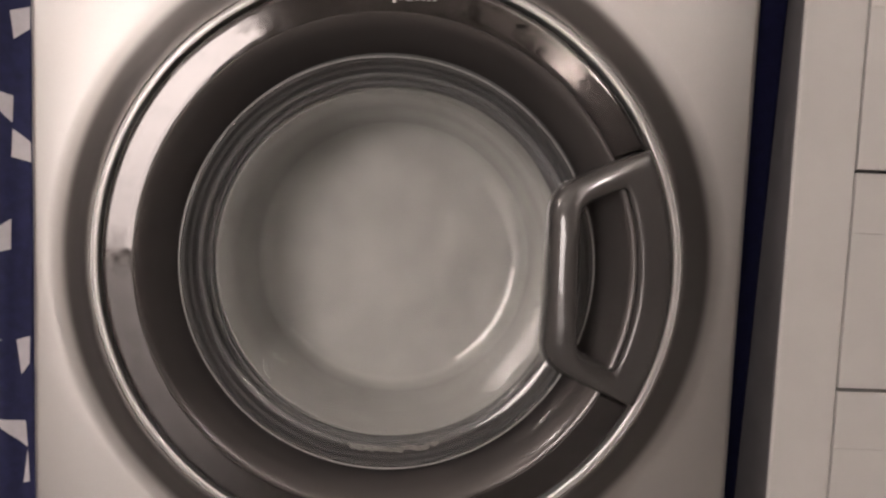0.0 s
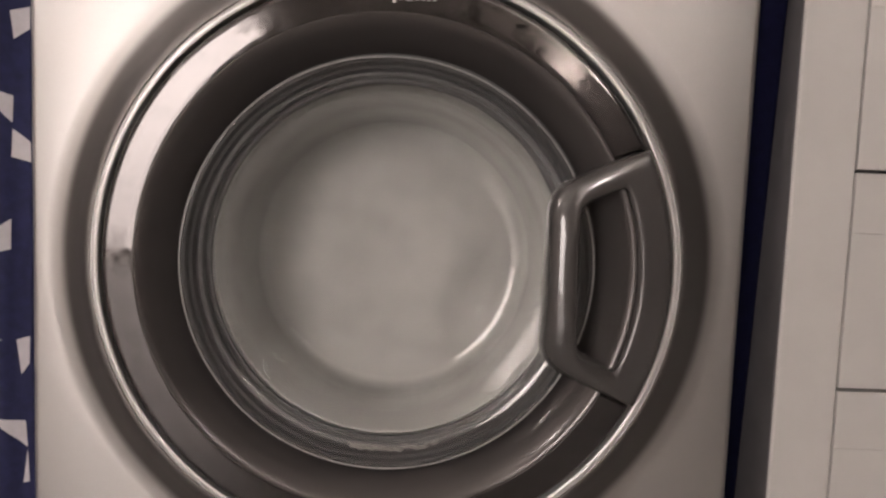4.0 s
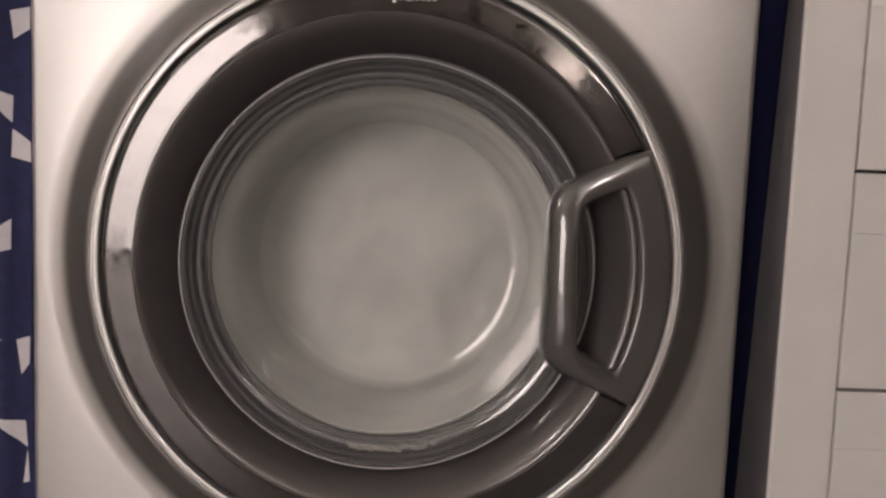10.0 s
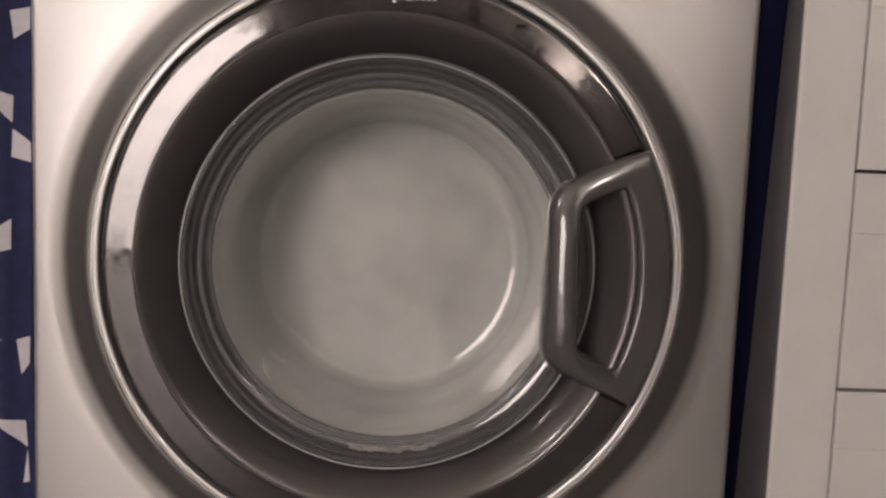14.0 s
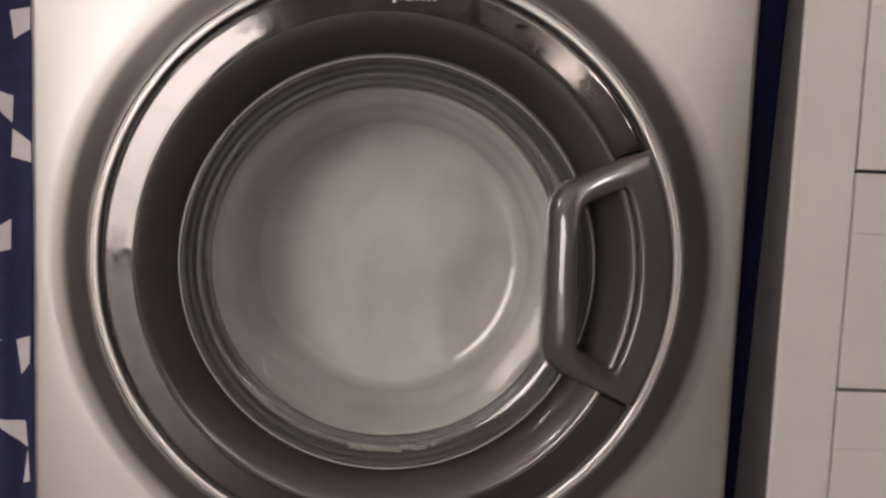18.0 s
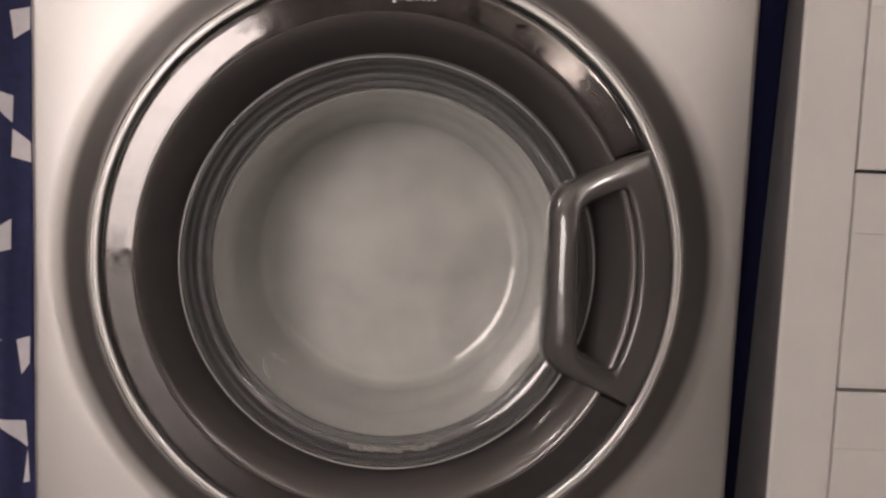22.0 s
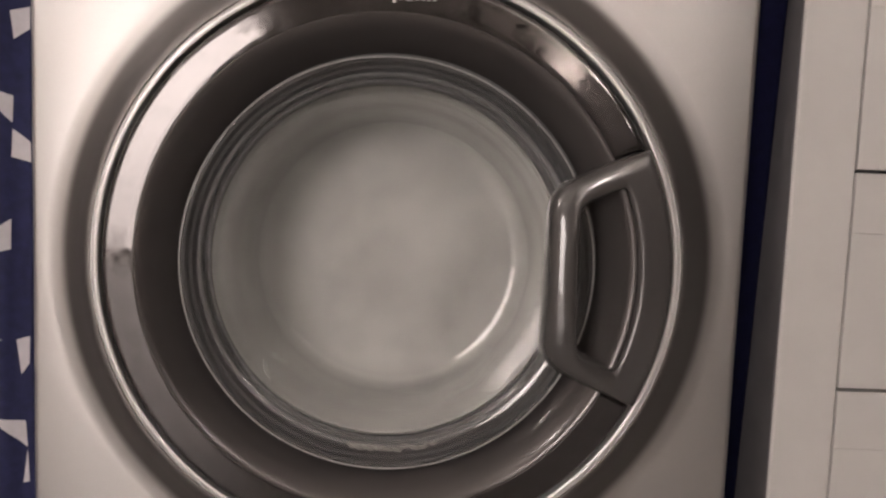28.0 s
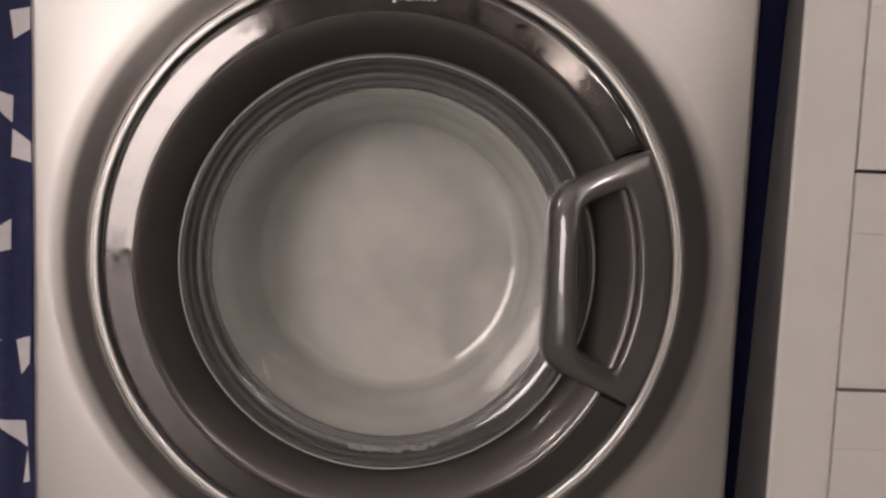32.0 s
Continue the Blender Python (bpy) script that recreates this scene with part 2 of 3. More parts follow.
def build_wardrobe():
    """Made-up tall wardrobe facing the machine, mirrored in the glossy trim; one leaf swings open on a lit compartment.
    """
    x0, x1, y1, z1 = 0.20, 2.90, Y0 + 0.48, 1.42
    base = ((x0 + x1) / 2, Y0 + 0.25, 0)
    robe = thing("wardrobe", base, "made-up unseen wardrobe with grey-brown leaves, one swinging open", "wardrobe")
    part("back_panel", box(bmesh.new(), x0 + 0.021, x1 - 0.021, Y0 + 0.01, Y0 + 0.03, 0.06, z1 - 0.021), DARK_WOOD, robe, smooth=False)
    part("top_panel", box(bmesh.new(), x0, x1, Y0 + 0.01, y1, z1 - 0.02, z1, 0.003), DARK_WOOD, robe, smooth=False)
    part("plinth", box(bmesh.new(), x0 + 0.021, x1 - 0.021, Y0 + 0.01, y1 - 0.03, 0.0, 0.059, 0.003), DARK_WOOD, robe, smooth=False)
    w = (x1 - x0) / 4
    for k in range(5):
        u = min(x0 + k * w, x1 - 0.02) - (0.01 if 0 < k < 4 else 0)
        part("side_panel" if k in (0, 4) else "divider", box(bmesh.new(), u, u + 0.02, Y0 + 0.031, y1 - 0.022, 0.06, z1 - 0.021), DARK_WOOD, robe, smooth=False)
    swinging = None
    for k in range(4):
        a, b = x0 + k * w + 0.002, x0 + (k + 1) * w - 0.002
        hinge = b if k == 2 else a
        bm = box(bmesh.new(), a - hinge, b - hinge, -0.010, 0.010, 0.06, z1 - 0.024, 0.003)
        leaf = new("wardrobe_door", finish("wardrobe_door", bm, DOOR_WOOD, False))
        leaf.parent = robe
        leaf.matrix_basis = Matrix.Translation((hinge - base[0], y1 - 0.010 - base[1], 0))
        grip = 0.045 - (b - a) if k == 2 else b - a - 0.06
        knob = new("handle", finish("handle", box(bmesh.new(), grip, grip + 0.015, 0.0102, 0.030, 0.95, 1.10, 0.003), STEEL))
        knob.parent = leaf
        if k == 2:
            swinging = leaf
    # invented bar that lengthens the handle's highlight once the leaf opens
    light = thing("highlight_bar", (1.74, Y0 + 0.09, 1.3), "added warm light bar for the handle's later highlight", "light")
    part("holder", box(bmesh.new(), 1.575, 1.905, Y0 + 0.031, Y0 + 0.045, 1.285, 1.385, 0.003), STEEL, light)
    part("diffuser", box(bmesh.new(), 1.58, 1.90, Y0 + 0.0452, Y0 + 0.075, 1.29, 1.38, 0.006), glow_material(HIGHLIGHT_BAR_POWER), light, "glowing diffuser bar")
    # invented boxes, for the jagged outline mirrored in the trim
    for bx, bw, bh in ((0.27, 0.12, 0.50), (0.42, 0.05, 0.36), (0.68, 0.09, 0.47), (0.80, 0.05, 0.22), (1.52, 0.08, 0.42), (1.61, 0.06, 0.56), (1.68, 0.16, 0.48), (1.86, 0.18, 0.70), (2.06, 0.26, 0.64), (2.34, 0.40, 0.72)):
        carton = thing("skyline_box", (bx + bw / 2, Y0 + 0.25, z1), "made-up brown box shaping the outline mirrored in the trim", "box", "boxes on the wardrobe")
        part("tray", box(bmesh.new(), bx, bx + bw, Y0 + 0.10, Y0 + 0.40, z1, z1 + bh - 0.03, 0.003), DARK_WOOD, carton)
        part("lid", box(bmesh.new(), bx - 0.004, bx + bw + 0.004, Y0 + 0.096, Y0 + 0.404, z1 + bh - 0.0298, z1 + bh, 0.003), DARK_WOOD, carton)
    return swinging


SWING_LEAF = build_wardrobe()


def build_wall_fill_strip():
    # added out of view to brighten the wall that the trim mirrors
    strip = thing("wall_fill_strip", (1.2, Y0 + 0.06, 1.42), "added hidden strip brightening the wall above the wardrobe", "light")
    part("channel", box(bmesh.new(), 0.87, 1.50, Y0 + 0.035, Y0 + 0.085, 1.42, 1.434, 0.002), STEEL, strip)
    part("diffuser", box(bmesh.new(), 0.88, 1.49, Y0 + 0.040, Y0 + 0.080, 1.4342, 1.446, 0.003), glow_material(FILL_STRIP_POWER), strip, "glowing strip diffuser")


build_wall_fill_strip()


def build_lamp(at, radius, glow, label):
    lx, ly, lz = at
    lamp = thing("pendant_lamp", (lx, ly, ZC), label, "lamp")
    def turned(rows, n=40):
        bm = lathe(rows, n, centre=(0, 0, 0))
        bmesh.ops.rotate(bm, verts=bm.verts, matrix=Matrix.Rotation(radians(-90), 3, "X"))
        bmesh.ops.translate(bm, verts=bm.verts, vec=(lx, ly, ZC))
        return bm
    drop = ZC - lz
    part("ceiling_rose", turned([(0, 0), (0.05, 0), (0.045, 0.02), (0, 0.03)]), WHITE_LAC, lamp)
    part("cord", turned([(0.003, 0.02), (0.003, drop - radius)], 8), BLACK, lamp)
    part("globe", turned([(max(0.0, radius * math.sin(radians(a))), drop - radius * math.cos(radians(a))) for a in range(0, 181, 12)]), glow, lamp, "glowing opal globe")


def build_floor_lamp(at, glow, half, radius, label):
    """Standing lamp with a slim paper shade, half its height up and down from the given point."""
    lx, ly, lz = at
    lamp = thing("floor_lamp", (lx, ly, 0), label, "lamp")
    def turned(rows, n=40):
        bm = lathe(rows, n, centre=(0, 0, 0))
        bmesh.ops.rotate(bm, verts=bm.verts, matrix=Matrix.Rotation(radians(90), 3, "X"))
        bmesh.ops.translate(bm, verts=bm.verts, vec=(lx, ly, 0))
        return bm
    part("base", turned([(0, 0), (0.13, 0), (0.13, 0.018), (0.02, 0.03), (0, 0.03)]), DARK_WOOD, lamp)
    part("pole", turned([(0.010, 0.028), (0.010, lz - half + 0.01)], 12), STEEL, lamp)
    part("shade", turned([(0.0, lz - half), (radius - 0.005, lz - half), (radius, lz - half + 0.01), (radius - 0.004, lz + half - 0.01), (radius - 0.009, lz + half), (0.0, lz + half)]), glow, lamp, "glowing paper shade")


build_floor_lamp(SECOND_AT, glow_material(SECOND_POWER), 0.20, 0.037, "standing lamp with a slim glowing paper shade")
build_lamp(THIRD_AT, 0.10, glow_material(THIRD_POWER), "round opal lamp hanging near the ceiling")


# ---- washing machine ----
HALF = 0.3025
machine = thing("washing_machine", (0, 0.28, 0), "silver front-loading washing machine spinning a pale load", "washing machine")


def front_panel():
    """Pressed silver sheet with rounded borders and a raised collar round the door."""
    bm = bmesh.new()
    n = 192
    z0, z1 = 0.075, 0.735
    collar = spline([(0.2890, 0.0), (0.2860, -0.0000), (0.2820, -0.0003), (0.2770, -0.0011), (0.2720, -0.0025), (0.2668, -0.0049), (0.2612, -0.0084), (0.2555, -0.0127), (0.2500, -0.0174), (0.2450, -0.0212), (0.2418, -0.0224), (0.2399, -0.0222)], 5)
    dish = [(v[0], v[1]) for v in collar] + [(0.24005, -0.0205), (0.2399, 0.0100), (0.19, 0.0255)]
    bow = 0.007
    def square(a, inset):
        c, s = math.cos(a), math.sin(a)
        hx = HALF - inset
        up, down = z1 - inset - Z0, Z0 - z0 - inset
        k = min(hx / abs(c) if abs(c) > 1e-9 else 9, (up if s > 0 else down) / abs(s) if abs(s) > 1e-9 else 9)
        return k * c, k * s
    angles = sorted(set([2 * math.pi * k / n for k in range(n)] + [math.atan2(sz, sx) % (2 * math.pi) for sx in (-HALF, HALF) for sz in (z1 - Z0, z0 - Z0)]))
    rows = [[bm.verts.new((square(a, 0)[0], 0.03, Z0 + square(a, 0)[1])) for a in angles]]
    for k in range(7):
        w = radians(15 * k)
        inset, y = bow * (1 - math.cos(w)), bow * (1 - math.sin(w))
        rows.append([bm.verts.new((square(a, inset)[0], y, Z0 + square(a, inset)[1])) for a in angles])
    for r, y in dish:
        rows.append([bm.verts.new((r * math.cos(a), y, Z0 + r * math.sin(a))) for a in angles])
    # the sheet bows back gently towards both sides
    for row in rows[1:]:
        for v in row:
            v.co.y += 0.0070 * (max(0.0, abs(v.co.x) - 0.205) / (HALF - 0.205)) ** 2
    m = len(angles)
    for ra, rb in zip(rows, rows[1:]):
        for k in range(m):
            bm.faces.new((ra[k], ra[(k + 1) % m], rb[(k + 1) % m], rb[k]))
    return bm


sharp(part("front_panel", front_panel(), PANEL_PAINT, machine, "silver front panel with shade painted on its sloping collar"), 40)
part("side_panel", box(bmesh.new(), -HALF + 0.001, -HALF + 0.004, 0.034, 0.56, 0.02, 0.845), EDGE_GREY, machine)
part("side_panel", box(bmesh.new(), HALF - 0.004, HALF - 0.001, 0.034, 0.56, 0.02, 0.845), EDGE_GREY, machine)
part("back_panel", box(bmesh.new(), -HALF + 0.005, HALF - 0.005, 0.556, 0.56, 0.02, 0.80), EDGE_GREY, machine)
part("top", box(bmesh.new(), -HALF, HALF, 0.0, 0.57, 0.847, 0.87, 0.004), EDGE_GREY, machine)
part("control_panel", box(bmesh.new(), -HALF, HALF, 0.0, 0.03, 0.738, 0.845, 0.004), SILVER, machine)
part("kick_plate", box(bmesh.new(), -HALF + 0.002, HALF - 0.002, 0.004, 0.03, 0.015, 0.072, 0.003), EDGE_GREY, machine)
for fx in (-0.25, 0.25):
    for fy in (0.06, 0.5):
        part("foot", box(bmesh.new(), fx - 0.02, fx + 0.02, fy - 0.02, fy + 0.02, 0.0, 0.02, 0.004), BLACK, machine)

# The door: a dark pan that carries chrome ring, trim, groove, glass and handle.
door = part("door", lathe([(0.2338, 0.0215), (0.2338, 0.0030), (0.230, 0.0020), (0.206, 0.0080), (0.178, 0.0180), (0.169, 0.0185), (0.169, 0.0215)], closed=True), BLACK, machine, "dark grey porthole door with a chrome ring")
CHROME_ROWS = spline([(0.2338, 0.0), (0.2338, -0.0212), (0.2341, -0.0226), (0.2348, -0.0233), (0.2358, -0.0234), (0.2370, -0.0229), (0.2382, -0.0220), (0.2392, -0.0208), (0.2399, -0.0192), (0.2400, 0.0)], 3)
part("chrome_ring", lathe([(v[0], v[1]) for v in CHROME_ROWS], 192, closed=True), CHROME, door, "thin bright chrome ring")
TRIM = spline([(0.2322, 0.002), (0.2320, -0.012), (0.2312, -0.0190), (0.2296, -0.0240), (0.2278, -0.0268), (0.2256, -0.0279), (0.2200, -0.02830), (0.2130, -0.02880), (0.2060, -0.0293)], 4)
TRIM += spline([(0.2045, -0.0293), (0.2032, -0.0293), (0.2024, -0.02925), (0.2021, -0.0290), (0.2020, -0.0284), (0.2020, -0.0240)], 3)
# the two joints between trim and handle
CUTS = [(Vector((0.180, 0, 0.0952)), Vector((-0.365, 0, 0.931))), (Vector((0.180, 0, -0.0962)), Vector((-0.41, 0, -0.912)))]


def trim_body():
    """The flat glossy ring, left open where the handle sits."""
    bm = lathe([(v[0], v[1]) for v in TRIM] + [(0.2019, 0.0), (0.22, 0.002)], 224, closed=True)
    off = 0.0010
    for at, normal in CUTS:
        normal = normal.normalized()
        bmesh.ops.bisect_plane(bm, geom=bm.verts[:] + bm.edges[:] + bm.faces[:], plane_co=at + Vector((0, 0, Z0)) + normal * off, plane_no=normal)
    gone = []
    for f in bm.faces:
        c = f.calc_center_median() - Vector((0, 0, Z0))
        if c.x > 0 and all((c - at - n.normalized() * off).dot(n.normalized()) < 0 for at, n in CUTS):
            gone.append(f)
    bmesh.ops.delete(bm, geom=gone, context="FACES")
    loose = [e for e in bm.edges if e.is_boundary]
    caps = bmesh.ops.holes_fill(bm, edges=loose, sides=0)["faces"]
    rim = list({e for f in caps for e in f.edges if e.calc_length() > 1e-5})
    bmesh.ops.bevel(bm, geom=rim, offset=0.0007, segments=2, profile=0.5, affect="EDGES", clamp_overlap=True)
    return bm


sharp(part("trim_ring", trim_body(), DARK_TRIM, door, "glossy dark grey trim ring"), 32)
# the groove rolls over from the trim's plane into a steep cone towards the glass
GROOVE_ROWS = [(0.2020, -0.0293)]
while GROOVE_ROWS[-1][0] > 0.1705:
    r, y = GROOVE_ROWS[-1]
    u = max(0.0, min(1.0, (0.2020 - r) / 0.0125))
    GROOVE_ROWS.append((r - 0.0005, y + 0.0005 * (0.04 + 1.32 * u * (1.6 - 0.6 * u * u))))
part("groove_ring", lathe(GROOVE_ROWS + [(0.1700, 0.0180), (0.2050, 0.0050)], 192, closed=True), GROOVE, door, "dark recessed inner ring")


def glass_bowl():
    outer = spline([(0.1685, -0.0190), (0.1668, -0.0192), (0.1600, -0.0181), (0.1530, -0.0164), (0.1468, -0.0120), (0.1425, -0.0020), (0.1401, 0.013), (0.1380, 0.030), (0.1352, 0.054), (0.1315, 0.075), (0.1290, 0.0860)], 4)[:-1]
    outer += spline([(0.1290, 0.0860), (0.1268, 0.0922), (0.1228, 0.0975), (0.1170, 0.1010), (0.1080, 0.1028), (0.08, 0.1040), (0.04, 0.1048), (0.0, 0.1050)], 4)
    inner = spline([(0.0, 0.1090), (0.04, 0.1088), (0.08, 0.1080), (0.1085, 0.1068), (0.1190, 0.1048), (0.1258, 0.1004), (0.1305, 0.0940), (0.1328, 0.0865), (0.1352, 0.0755), (0.1390, 0.0545), (0.1418, 0.0300), (0.1440, 0.013), (0.1462, 0.000), (0.1500, -0.0070), (0.1560, -0.0108), (0.1640, -0.0124), (0.1685, -0.0130)], 4)
    rows = [(max(0.0, v[0]), v[1]) for v in outer] + [(max(0.0, v[0]), v[1]) for v in inner]
    bm = lathe(rows, 160, closed=False)
    bm.verts.ensure_lookup_table()
    # close the rim
    n = 160
    top = [bm.verts[k] for k in range(n)]
    end = [bm.verts[len(bm.verts) - n + k] for k in range(n)]
    for k in range(n):
        bm.faces.new((top[k], end[k], end[(k + 1) % n], top[(k + 1) % n]))
    # the bottom of the bowl hangs a little lower than its rim
    for v in bm.verts:
        if v.co.y > 0:
            v.co.z -= 0.004 * min(1.0, v.co.y / 0.1)
    return bm


SEAT_ROWS = [(0.1690 - 0.0115 * k / 24, -0.0103 + 0.0085 * (k / 24) ** 1.3 - 0.0014 * math.sin(k / 24 * 2.4 * math.pi) ** 2) for k in range(25)]
part("glass_seat", lathe(SEAT_ROWS + [(0.1570, 0.0012), (0.1690, 0.002)], 160, closed=True), SEAT, door, "ribbed dark rubber seat behind the glass rim")
glass = part("glass_bowl", glass_bowl(), GLASS, door, "clear domed door glass")
glass.visible_shadow = False
# added bead; its pale colour draws the light caught by the glass edge
part("glass_rim", lathe([(0.1690 + 0.0007 * math.cos(radians(a)), -0.0185 + 0.0008 * math.sin(radians(a))) for a in range(0, 360, 45)], 192, closed=True), RIM, door, "thin pale bead drawing the light line on the glass edge")


def rounded(corners, steps=10):
    """A closed outline of (x, z, fillet radius) corners."""
    out = []
    n = len(corners)
    for i in range(n):
        p = Vector(corners[i][:2])
        a, b = Vector(corners[i - 1][:2]) - p, Vector(corners[(i + 1) % n][:2]) - p
        half = a.angle(b) / 2
        r = corners[i][2]
        if r <= 0:
            out.append(p)
            continue
        d = r / math.tan(half)
        mid = p + (a.normalized() + b.normalized()).normalized() * (r / math.sin(half))
        u, v = p + a.normalized() * d - mid, p + b.normalized() * d - mid
        turn = u.angle_signed(v)
        for k in range(steps + 1):
            out.append(mid + Matrix.Rotation(-turn * k / steps, 2) @ u)
    return out


def arc_between(radius, a, b, steps=24):
    w0, w1 = math.atan2(a[1], a[0]), math.atan2(b[1], b[0])
    return [(radius * math.cos(w0 + (w1 - w0) * k / steps), radius * math.sin(w0 + (w1 - w0) * k / steps), 0) for k in range(1, steps)]


def reach(outline, centre, way):
    """How far an outline lies from a point inside it, along a way."""
    best = 9.0
    for a, b in zip(outline, outline[1:] + outline[:1]):
        e = b - a
        den = way.x * e.y - way.y * e.x
        if abs(den) < 1e-12:
            continue
        q = a - centre
        k, s = (q.x * e.y - q.y * e.x) / den, (q.x * way.y - q.y * way.x) / den
        if k > 0 and -1e-6 <= s <= 1 + 1e-6:
            best = min(best, k)
    return best


def handle_mesh():
    """A D-shaped loop: a broad pad on the trim's circle, two arms, and a bar that bows out before the glass."""
    top, low = (0.2070, 0.1052), (0.2058, -0.1083)
    outer = rounded([(*top, 0.002), (0.1800, 0.0953, 0), (0.1272, 0.0695, 0.032), (0.1250, -0.0725, 0.030), (*low, 0.002)] + arc_between(0.2319, low, top))
    hole_top, hole_low = (0.1884, 0.0706), (0.1875, -0.0745)
    inner = rounded([(*hole_top, 0.002), (0.1535, 0.0553, 0.017), (0.1545, -0.0578, 0.017), (*hole_low, 0.002)] + arc_between(0.2012, hole_low, hole_top))
    centre = Vector((0.1740, -0.0012))
    bm = bmesh.new()
    rings = []
    n, m = 240, 22
    for i in range(n):
        a = 2 * math.pi * i / n
        way = Vector((math.cos(a), math.sin(a)))
        p_in, p_out = centre + way * reach(inner, centre, way), centre + way * reach(outer, centre, way)
        mid = (p_in + p_out) / 2
        pad = max(0.0, min(1.0, (mid.x - 0.178) / 0.030))
        pad = pad * pad * (3 - 2 * pad)
        along = max(0.0, min(1.0, (mid.x - 0.1375) / 0.068))
        along = along * along * (3 - 2 * along)
        crest = -0.0520 + 0.0158 * along + 0.75 * (mid.y + 0.030) ** 2 * (1 - along)
        foot_out, foot_in = -0.0240 + 0.0240 * pad, -0.0240 + 0.0090 * pad
        arm = min(1.0, max(0.0, (abs(mid.y) - 0.055) / 0.015))
        power = 3.0 - 0.2 * arm * (1 - pad) + 2.4 * pad
        skew = (0.15 * arm + 0.24 * (1 - arm)) * (1 - pad) * (p_out - p_in).length
        ring = []
        for k in range(m + 1):
            w = math.pi * k / m
            c, q = math.cos(w), math.sin(w)
            u = 0.5 - 0.5 * math.copysign(abs(c) ** (2 / power), c)
            h = abs(q) ** (2 / power)
            p = p_out.lerp(p_in, u)
            foot = foot_out + (foot_in - foot_out) * u
            ring.append(bm.verts.new((p.x, foot + (crest + skew * (0.5 - u) - foot) * h, Z0 + p.y)))
        p = mid
        ring.append(bm.verts.new((p.x, (foot_out + foot_in) / 2 + 0.002 * (1 - pad), Z0 + p.y)))
        rings.append(ring)
    m = len(rings[0])
    for ra, rb in zip(rings, rings[1:] + rings[:1]):
        for k in range(m):
            bm.faces.new((ra[k], ra[(k + 1) % m], rb[(k + 1) % m], rb[k]))
    return bm


sharp(part("handle", handle_mesh(), HANDLE_GREY, door, "dark grey moulded pull handle"), 40)


def print_marks():
    bm = bmesh.new()
    for x0, x1, za, zb in ((-0.0017, 0.0012, 0.2085, 0.228), (0.0030, 0.0060, 0.2112, 0.2165), (0.0085, 0.0140, 0.2110, 0.2130), (0.0165, 0.0185, 0.2112, 0.224), (0.0215, 0.0235, 0.2114, 0.222), (0.0255, 0.0275, 0.2114, 0.222), (0.0300, 0.0325, 0.2116, 0.226)):
        box(bm, x0, x1, -0.0292, -0.0279, Z0 + za, Z0 + zb, 0.0003, 1)
    return bm


part("print_mark", print_marks(), LETTER, door, "small white printed mark", smooth=False)
# the shell between panel and tub, so that no daylight shows round the drum
part("bulkhead", lathe([(0.205, 0.024), (0.205, 0.030), (0.29, 0.030), (0.29, 0.024)], 96, closed=True), BLACK, machine)


# ---- what spins behind the glass ----
DRUM_AT = (0.0, 0.05, Z0)


def ring_thing(name, rows, mat, label, category, wave=None, n=128):
    bm = lathe(rows, n, centre=(0, 0, 0), wave=wave)
    ob = new(name, finish(name, bm, mat))
    ob.matrix_basis = Matrix.Translation(DRUM_AT)
    return tagged(ob, label, category)


gasket = ring_thing("door_gasket", [(v[0], v[1]) for v in spline([(0.202, -0.020), (0.180, -0.046), (0.172, -0.048), (0.1640, -0.0500), (0.1590, -0.0530), (0.1570, -0.0540), (0.1552, -0.0530), (0.1546, -0.0510), (0.1552, -0.0490), (0.1545, -0.0475), (0.1522, -0.0480), (0.1508, -0.0465), (0.1515, -0.0440), (0.1560, -0.0410), (0.172, -0.038), (0.20, -0.015)], 4)],
                    RUBBER, "grey rubber door gasket trembling with the spinning drum", "gasket")


def suds_mesh():
    """Flat lumps of froth lying along the lowest stretch of the gasket."""
    bm = bmesh.new()
    rng = random.Random(7)
    for k in range(46):
        a = radians(-101 + 29 * rng.random() + 3 * math.sin(k))
        r, y = 0.1560 + 0.0030 * rng.random(), -0.0535 - 0.0020 * rng.random()
        size = 0.0008 + 0.0014 * rng.random()
        lump = bmesh.ops.create_icosphere(bm, subdivisions=1, radius=size)["verts"]
        for v in lump:
            along, up = v.co.x * 2.6, v.co.z
            v.co = Vector((r * math.cos(a) - along * math.sin(a) + up * math.cos(a), y + v.co.y * 0.7, r * math.sin(a) + along * math.cos(a) + up * math.sin(a)))
    return bm


suds = new("suds", finish("suds", suds_mesh(), SUDS))
suds.parent = gasket
tagged(suds, "thin film of pale suds")


def ripple(a, r, y):
    return 0.0004 * math.sin(3 * a + 1), 0.0006 * math.sin(2 * a + 30 * r) * min(1, r / 0.05) + 0.0004 * math.sin(5 * a - 40 * r) * min(1, r / 0.05)


drum = thing("washing_drum", DRUM_AT, "round steel washing drum spinning behind the glass", "drum")
def drum_part(name, bm, mat):
    ob = new(name, finish(name, bm, mat))
    ob.parent = drum
    return ob


